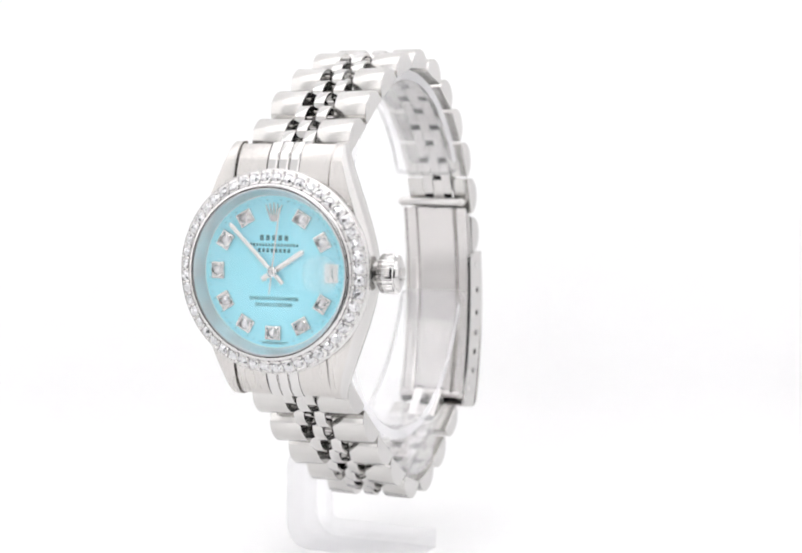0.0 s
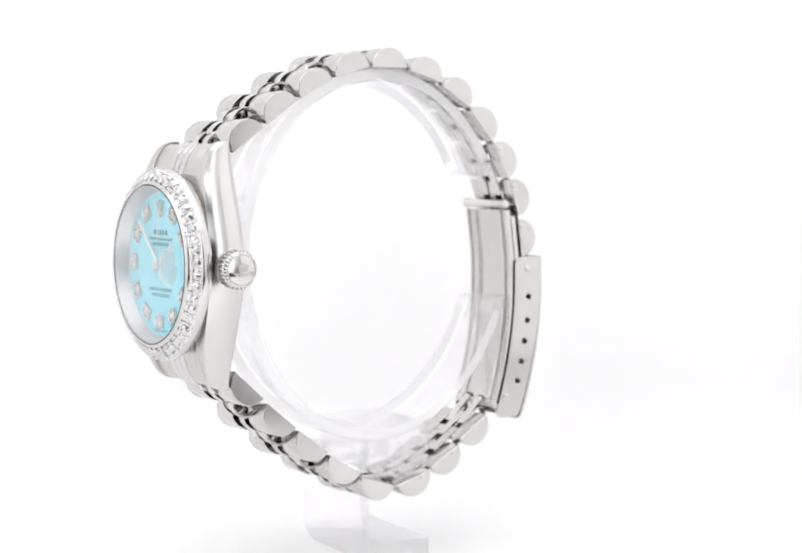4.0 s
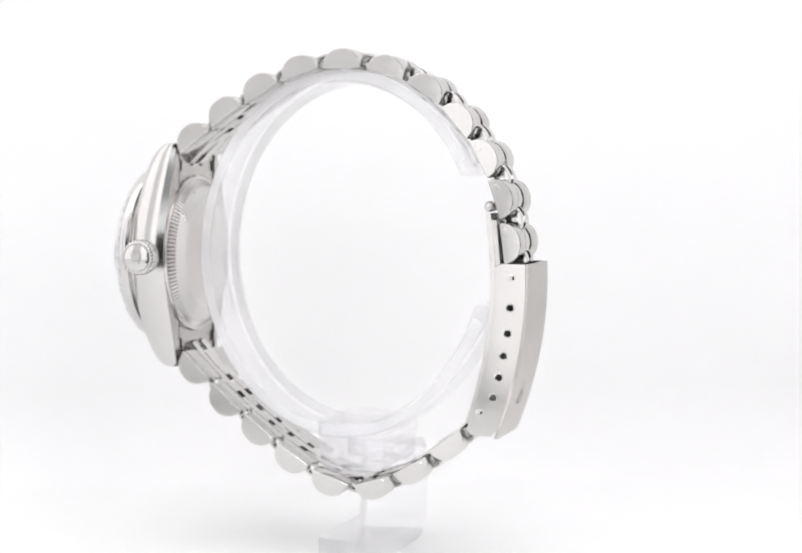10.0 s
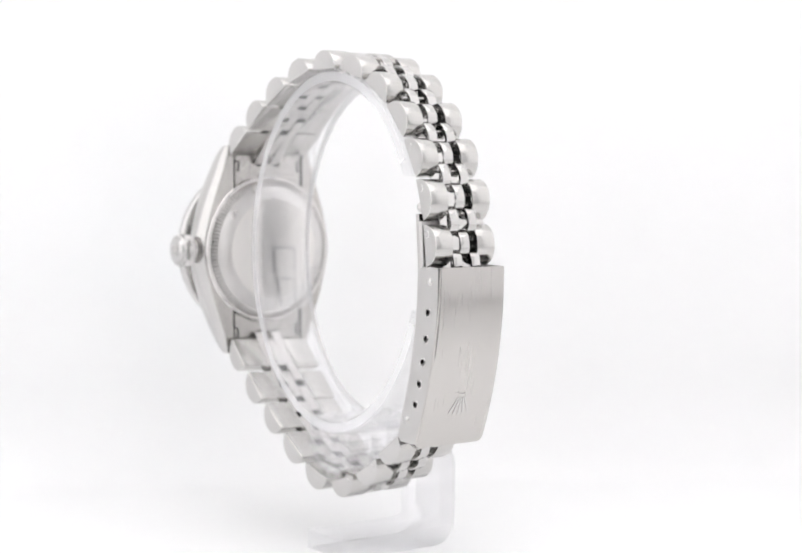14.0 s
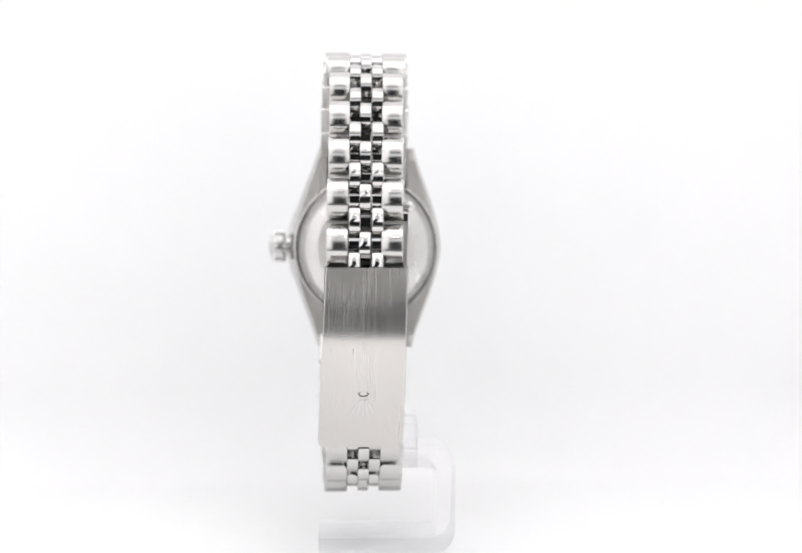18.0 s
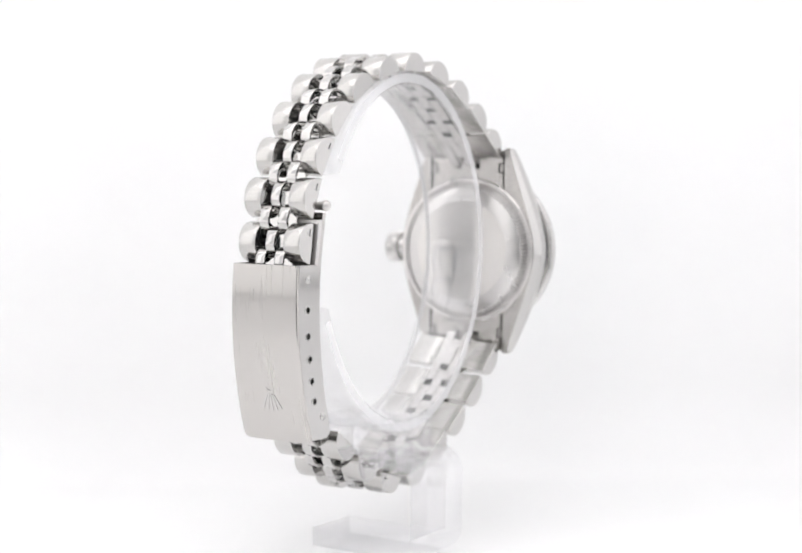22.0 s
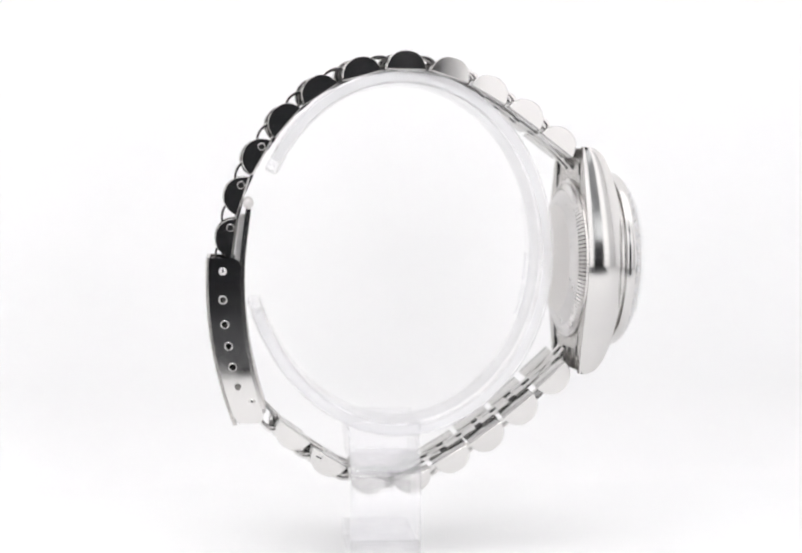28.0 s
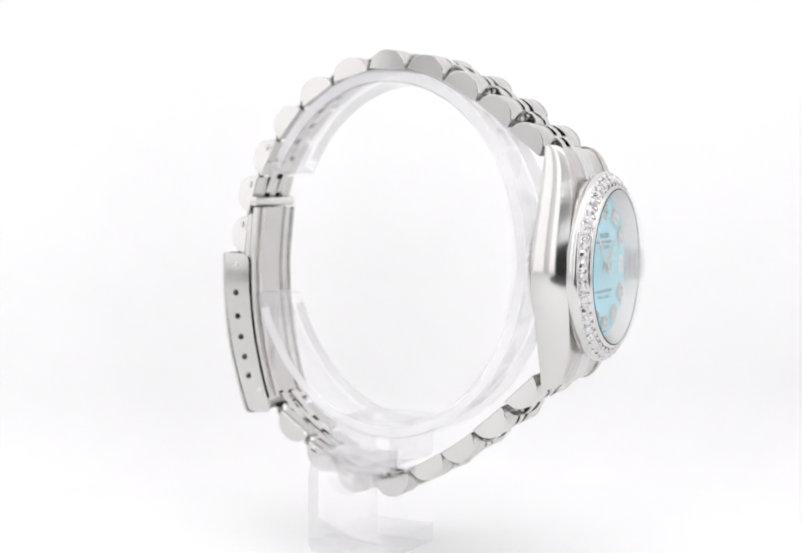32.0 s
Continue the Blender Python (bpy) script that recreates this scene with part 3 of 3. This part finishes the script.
# how far each link of the upper run turns in its hinge, degrees, on the crown's side and the other
PLAY = {1: (1, 1, 1, 1, 1, 1.8, 0.6, 1.3, 1.2, -2.0, -1.8), -1: (1, 1, 0.6, 1, 1, 1, -0.5, -3.5, -5.0, -5.0, -5.0)}
wide = {}
for rows, side in ((TOP, 1), (LOW, -1)):
    for i, (y, z, slope, hw) in enumerate(rows):
        twist = 1.0 if side < 0 or i < 6 else -2.5 if i > 6 else -0.5
        roll = -3 if side < 0 and i < 3 else 0
        plain = seat(y, z, slope, side, twist, roll)
        for s in (-1, 1):
            # the bracelet hangs a little askew: one edge sits further back than the other
            at = Matrix.Translation((0, 0.33 * MM * s * side * min(1, i / 3), 0)) @ seat(y, z, slope, side, PLAY[s][i] if side > 0 else twist, roll)
            key = (hw, s)
            if key not in wide:
                lo, hi = sorted((s * 2.13, s * hw))
                link = part("outer_link", prism(half_round(CHORD, RISE), lo, hi, LP, 0.17, 2), LINK, watch, at=at, smooth=40)
                wide[key] = link.data
                # the end faces are polished
                link.data.materials.append(WORN)
                for f in link.data.polygons:
                    if abs(f.normal.x) > 0.9:
                        f.material_index = 1
            else:
                link = part("outer_link", wide[key], None, watch, at=at)
            # pin heads on the links that can be taken out
            if (side == 1 and i >= 8) or (side == -1 and i in (5, 6)):
                end = -1 if side == 1 else 1
                bm = lathe([(0, hw + 0.05), (0.42, hw + 0.05), (0.5, hw), (0.5, hw - 0.3)], lambda u, v, h: Vector((s * h * MM, (end * 1.35 + u) * MM, (0.72 + v) * MM)), 16)
                pin = part("pin_head", bm, POLISHED, link, smooth=20)
                if s * side < 0:
                    bm = bmesh.new()
                    box(bm, s * (hw + 0.03), s * (hw + 0.062), end * 1.35 - 0.42, end * 1.35 + 0.42, 0.64, 0.8, lambda x, y, z: Vector((x * MM, y * MM, z * MM)))
                    part("groove", bm, GROOVE, link)
        if SMALL is None:
            bm = small_link()
            ob = part("centre_link", bm, WORN, watch, at=plain, smooth=40)
            SMALL = ob.data
            SMALL.materials.append(DULL)
            SMALL.materials.append(GROOVE)
            for f in SMALL.polygons:
                if f.center.y > 0.0024:
                    f.material_index = 2
                elif f.normal.z < -0.9 and f.center.z < 0.00002:
                    f.material_index = 1
        else:
            part("centre_link", SMALL, None, watch, at=plain)
    # the two side columns sit half a pitch on
    if side == 1:
        ends = [(-25.9, 13.0, 52, 6.4)] + rows + [(19.75, -2.3, -88, 4.7)]
    else:
        ends = [(-25.6, -13.2, -55, 6.4)] + rows + [(15.6, -19.6, 55, 4.7)]
    for j, (p, q) in enumerate(zip(ends, ends[1:])):
        y, z, slope = (p[0] + q[0]) / 2, (p[1] + q[1]) / 2, (p[2] + q[2]) / 2
        a = math.radians(slope)
        lift = 0.03
        y, z = y - math.sin(a) * side * lift, z + math.cos(a) * side * lift
        for k in (-1, 1):
            at = seat(y, z, slope, side, 1) @ Matrix.Translation((k * 1.42 * MM, 0, 0))
            part("centre_link", SMALL, None, watch, at=at)
    # rods through the rows
    for i, (y, z, slope, hw) in enumerate(rows):
        for end in (-1, 1):
            at = seat(y, z, slope, side, 1)
            if i == 0 and end == -1:
                bm = lathe([(0, -2.2), (0.27, -2.2), (0.27, 2.2), (0, 2.2)], lambda u, v, h: Vector((h * MM, (1.75 + u) * MM, (0.42 + v) * MM)), 10)
                if side == 1:
                    rod = part("rod", bm, POLISHED, watch, at=at @ Matrix.Translation((0, -3.5 * MM, 0))).data
                else:
                    bm.free()
                    part("rod", rod, None, watch, at=at @ Matrix.Translation((0, -3.5 * MM, 0)))
            else:
                part("rod", rod, None, watch, at=at @ Matrix.Translation((0, -3.5 * MM if end < 0 else 0, 0)))

# ---------------------------------------------------------------- clasp


def PC(x, y, z):
    """The clasp leans a little: its foot sits further towards the crown's side."""
    return P(x - 0.028 * (z + 11), y, z)


XL, XR = X0 - 4.88, X0 + 5.28
XM = X0 + 0.15
SPLAY = {1: -0.02, -1: 0.045}
y_out = lambda z: 23.1 - 0.0098 * (z + 3) ** 2
y_in = lambda z: 18.5 - 0.0096 * (z + 3) ** 2
clasp = part("clasp", loft([[PC(XM + s * w, y_out(z) + d, z) for s, w, d in ((-1, wx, -0.45), (-1, wx, -0.12), (-1, wx - 0.12, 0), (1, wx - 0.12, 0), (1, wx, -0.12), (1, wx, -0.45))]
                            for z, wx in [(0.05 - 22.6 * i / 24, 5.0 + 0.012 * i) for i in range(24)] + [(-22.0, 5.24), (-22.3, 5.1), (-22.5, 4.85), (-22.6, 4.5)]]), BRUSHED, watch, "brushed steel folding clasp cover")


HOLES = ((20.75, -5.55), (20.5, -8.85), (20.0, -11.75), (19.45, -14.55), (18.75, -17.2))


def flange(s):
    """A side of the clasp with its row of spring-bar holes."""
    zs = [0.05 - 22.3 * i / 20 for i in range(21)]
    out = [(y_out(z) - 0.42, z) for z in zs]
    inn = [(y_in(z), z) for z in zs[::-1]]
    inn[0] = (inn[0][0] + 0.9, inn[0][1] + 0.05)
    inn.insert(1, (y_in(-21.6) + 0.1, -21.6))
    out[-1] = (out[-1][0] - 0.5, out[-1][1])
    inn[-1] = (inn[-1][0] + 1.1, inn[-1][1])
    inn.insert(len(inn) - 1, (y_in(-0.4) + 0.25, -0.35))
    loops = [out + inn]
    for y, z in HOLES:
        loops.append([(y + 0.46 * math.cos(2 * math.pi * i / 16), z + 0.46 * math.sin(2 * math.pi * i / 16)) for i in range(16)])
    bm = bmesh.new()
    x = XR if s > 0 else XL
    edges = []
    for lp in loops:
        vs = [bm.verts.new(PC(x + s * SPLAY[s] * (y_out(z) - y), y, z)) for y, z in lp]
        edges += [bm.edges.new((vs[i], vs[(i + 1) % len(vs)])) for i in range(len(vs))]
    bmesh.ops.triangle_fill(bm, use_beauty=True, use_dissolve=False, edges=edges)
    ret = bmesh.ops.extrude_face_region(bm, geom=list(bm.faces))
    bmesh.ops.translate(bm, vec=(-s * 0.42 * MM, 0, 0), verts=[v for v in ret["geom"] if isinstance(v, bmesh.types.BMVert)])
    return bm


for s in (1, -1):
    fl = part("side_flange", flange(s), WORN, clasp, "polished steel flange with five holes", smooth=30)
    x = XR if s > 0 else XL
    for y, z in ((20.8, -1.75), (16.9, -19.35)):
        bm = lathe([(0, 0.15), (0.4, 0.13), (0.55, 0.02), (0.56, -0.3)], lambda a, b, h: PC(x + s * (h + SPLAY[s] * (y_out(z) - y)), y + a, z + b), 14)
        part("rivet", bm, POLISHED, clasp)
    for y, z in HOLES:
        off = x + s * SPLAY[s] * (y_out(z) - y)
        bm = lathe([(0.44, -0.1), (0.44, 0.035), (0.5, 0.05), (0.6, 0.0), (0.6, -0.1)], lambda a, b, h: PC(off + s * h, y + a, z + b), 16, closed=True)
        part("hole_rim", bm, POLISHED, clasp)
bm = bmesh.new()
for k in range(-2, 3):
    u0, u1 = 0.24 * k, 0.72 * k
    z1 = -18.6 + 0.18 * abs(k)
    q = [bm.verts.new(PC(X0 + u, y_out(z) + d, z)) for d in (-0.05, 0.08) for u, z in ((u0 - 0.09, -16.4), (u0 + 0.09, -16.4), (u1 + 0.16, z1), (u1 - 0.16, z1))]
    for f in ((0, 1, 2, 3), (7, 6, 5, 4), (0, 4, 5, 1), (1, 5, 6, 2), (2, 6, 7, 3), (3, 7, 4, 0)):
        bm.faces.new([q[i] for i in f])
rows = [[PC(X0 + r * 0.7 * math.cos(q), y_out(-15.6) + d, -15.6 + r * 0.36 * math.sin(q)) for q in [2 * math.pi * i / 20 for i in range(20)]] for r, d in ((1, -0.05), (0.95, 0.06), (0.76, 0.06), (0.7, -0.05))]
loft(rows, bm)
part("emblem", bm, POLISHED, clasp, "plain embossed fan shape")


# folding blades inside the clasp, and their pivot bars
def blade(x0, x1, top, low, off, thick):
    def y_at(z):
        return (y_in(z) if z < 0 else 18.45 - 0.12 * z) + off
    rows = []
    for i in range(25):
        z = top + (low - top) * i / 24
        y = y_at(z)
        rib = [(x0, -0.3), (x0 + 0.22, -0.3), (x0 + 0.3, 0), (x0 + 1.5, 0), (x0 + 1.62, -0.38), (x0 + 1.95, -0.42), (x0 + 2.08, 0), (x1 - 2.08, 0), (x1 - 1.95, -0.42), (x1 - 1.62, -0.38), (x1 - 1.5, 0), (x1 - 0.3, 0), (x1 - 0.22, -0.3), (x1, -0.3)]
        rows.append([PC(x, y + d, z) for x, d in rib] + [PC(x1, y + thick, z), PC(x0, y + thick, z)])
    return loft(rows)


part("inner_blade", blade(X0 - 4.75, X0 + 4.9, 6.5, -20.3, -0.25, 0.35), SATIN, clasp, "ribbed satin steel folding blade")
part("outer_blade", blade(X0 - 4.8, X0 + 5.0, 5.6, -19.5, 0.45, 0.35), DULL, clasp)
for x0, x1, y, z, r in ((X0 - 5.3, X0 + 4.5, 17.45, 7.35, 0.72), (X0 - 4.6, X0 + 4.6, 15.6, -20.5, 0.6)):
    part("pivot_bar", lathe([(0, x0 - 0.35), (r * 0.55, x0 - 0.22), (r * 0.95, x0 + 0.15), (r, x0 + 0.5), (r * 0.8, x0 + 0.85), (r * 0.8, x1 - 0.85), (r, x1 - 0.5), (r * 0.95, x1 - 0.15), (r * 0.55, x1 + 0.22), (0, x1 + 0.35)],
                             lambda a, b, h: PC(h, y + a, z + b), 18), DULL, clasp)

# ---------------------------------------------------------------- the acrylic stand
stand = thing("watch_stand", "clear acrylic watch stand with a C-shaped cuff", "stand")
CY, CZ, RA, RB = -3.15, 0.6, 20.1, 24.1


def cuff():
    rows = []
    n = 90
    for i in range(n + 1):
        a = math.radians(28 + 316 * min(1.0, max(0.0, (i - 2) / (n - 4))) + (0, 0.35, 1.0)[max(0, 2 - i)] * -1 + (0, 0.35, 1.0)[max(0, i - n + 2)])
        c, s = math.cos(a), math.sin(a)
        e = (0.3, 0.75, 1.0)[min(2, i, n - i)]
        thick = 0.55 + 0.45 * e
        spring = 0.9 * max(0.0, (i / n - 0.8) / 0.2) ** 2       # the lower jaw stands out a little
        w0, w1 = X0 - 5.0 + (1 - e) * 1.6, X0 + 4.1 - (1 - e) * 1.6
        prof = [(w0, -0.9), (w0 + 0.3, -1.2), (w1 - 0.3, -1.2), (w1, -0.9), (w1, 0.3), (w1 - 0.3, 0.6), (w0 + 0.3, 0.6), (w0, 0.3)]
        rows.append([P(x, CY + (RA + spring + d * thick) * c, CZ + (RB + d * thick) * s) for x, d in prof])
    return loft(rows)


ring = part("cuff", cuff(), THIN_ACRYLIC, stand, smooth=40)
# a white veil on the side edges stands in for light caught inside
ring.data.materials.append(ACRYLIC_EDGE)
ring.data.materials.append(ACRYLIC)
for f in ring.data.polygons:
    jaw = f.center.y > (0.0139 if f.center.z > ZC * MM else 0.0162)
    f.material_index = 2 if jaw else 1 if abs(f.normal.x) > 0.9 else 2 if abs(f.normal.x) > 0.4 else 0


def cuff_y(z, d):
    """The cuff's wall on the side towards the case, at height z and d outside its middle line."""
    return CY - (RA + d) * math.sqrt(max(0.0, 1 - ((z - CZ) / (RB + d)) ** 2))


def cuff_pad():
    """A raised pad inside the cuff, behind the watch's head."""
    rows = []
    for i in range(25):
        z = 8.6 - 17.0 * i / 24
        e = min(1.0, 0.1 + 0.5 * min(i, 24 - i))
        w0, w1 = X0 - 4.3, X0 + 3.4
        rows.append([P(w0, cuff_y(z, -1.15), z), P(w0 + 0.3, cuff_y(z, -1.2 - 0.8 * e), z), P(w1 - 0.3, cuff_y(z, -1.2 - 0.8 * e), z), P(w1, cuff_y(z, -1.15), z)])
    return loft(rows)


def mould_bar(a, b, top, low):
    """One side of the two moulded outlines raised on the pad."""
    rows = []
    for i in range(5):
        z = top + (low - top) * i / 4
        rows.append([P(a, cuff_y(z, -1.98), z), P(a, cuff_y(z, -2.25), z), P(b, cuff_y(z, -2.25), z), P(b, cuff_y(z, -1.98), z)])
    return loft(rows)


part("cuff_pad", cuff_pad(), PAD_ACRYLIC, stand, smooth=40)
for a, b, top, low in ((-1.9, 2.1, 0.6, 0.15), (-1.9, 2.1, -3.9, -4.35), (-1.9, -1.45, 0.1, -3.3), (1.65, 2.1, 0.1, -3.3), (-1.5, -1.05, -4.5, -8.0), (1.25, 1.7, -4.5, -8.0)):
    part("mould_bar", mould_bar(X0 + a, X0 + b, top, low), MARK_ACRYLIC, stand, smooth=30)


def ribbed_block():
    """The thick foot of the cuff, with moulded ribs down its sides."""
    prof = []
    for i in range(5):
        z = -21.8 - 1.2 * i
        prof += [(4.25 - 0.1 * i, z), (4.25 - 0.1 * i, z - 0.75), (3.95 - 0.1 * i, z - 0.85), (3.95 - 0.1 * i, z - 1.12)]
    prof += [(2.0, -28.5), (-0.7, -29.0), (-3.4, -28.5)]
    for i in range(4, -1, -1):
        z = -21.8 - 1.2 * i
        prof += [(-5.35 + 0.1 * i, z - 1.12), (-5.35 + 0.1 * i, z - 0.85), (-5.65 + 0.1 * i, z - 0.75), (-5.65 + 0.1 * i, z)]
    return prism(prof, X0 - 7.4, X0 + 5.4, lambda a, b, c: P(c, a, b), 0.12)


part("ribbed_block", ribbed_block(), ACRYLIC, stand, smooth=30)


def strap():
    """The bent strip: out from under the cuff, down, and back as the foot."""
    path = [(-3.0, -26.9), (-7.4, -26.9)]
    path += [(-7.6 - 2.0 * math.sin(a), -28.9 + 2.0 * math.cos(a)) for a in [radians(d) for d in range(10, 91, 16)]]
    path += [(-9.6, -33.5)]
    path += [(-7.6 - 2.0 * math.cos(a), -36.8 - 2.0 * math.sin(a)) for a in [radians(d) for d in range(10, 91, 16)]]
    path += [(0, -38.8), (7.6, -38.8)]
    left, right = [], []
    for i, (x, z) in enumerate(path):
        x0, z0 = path[max(i - 1, 0)]
        x1, z1 = path[min(i + 1, len(path) - 1)]
        l = math.hypot(x1 - x0, z1 - z0)
        nx, nz = -(z1 - z0) / l, (x1 - x0) / l
        left.append((x + nx * 1.28, z + nz * 1.28))
        right.append((x - nx * 1.28, z - nz * 1.28))
    out = left + right[::-1]
    return prism(out, -5.2, 4.0, lambda a, b, c: P(a, c, b), 0.2, 2)


part("foot", strap(), ACRYLIC, stand, "bent clear acrylic foot", smooth=40)
for o in stand.children:
    o.visible_shadow = False


# ---------------------------------------------------------------- the turntable's turning
def motions():
    for ob in (watch, stand):
        walk(ob, [(t, pose(0, 0, 0, 0, 0, a)) for t, a in TURNS])


motions()
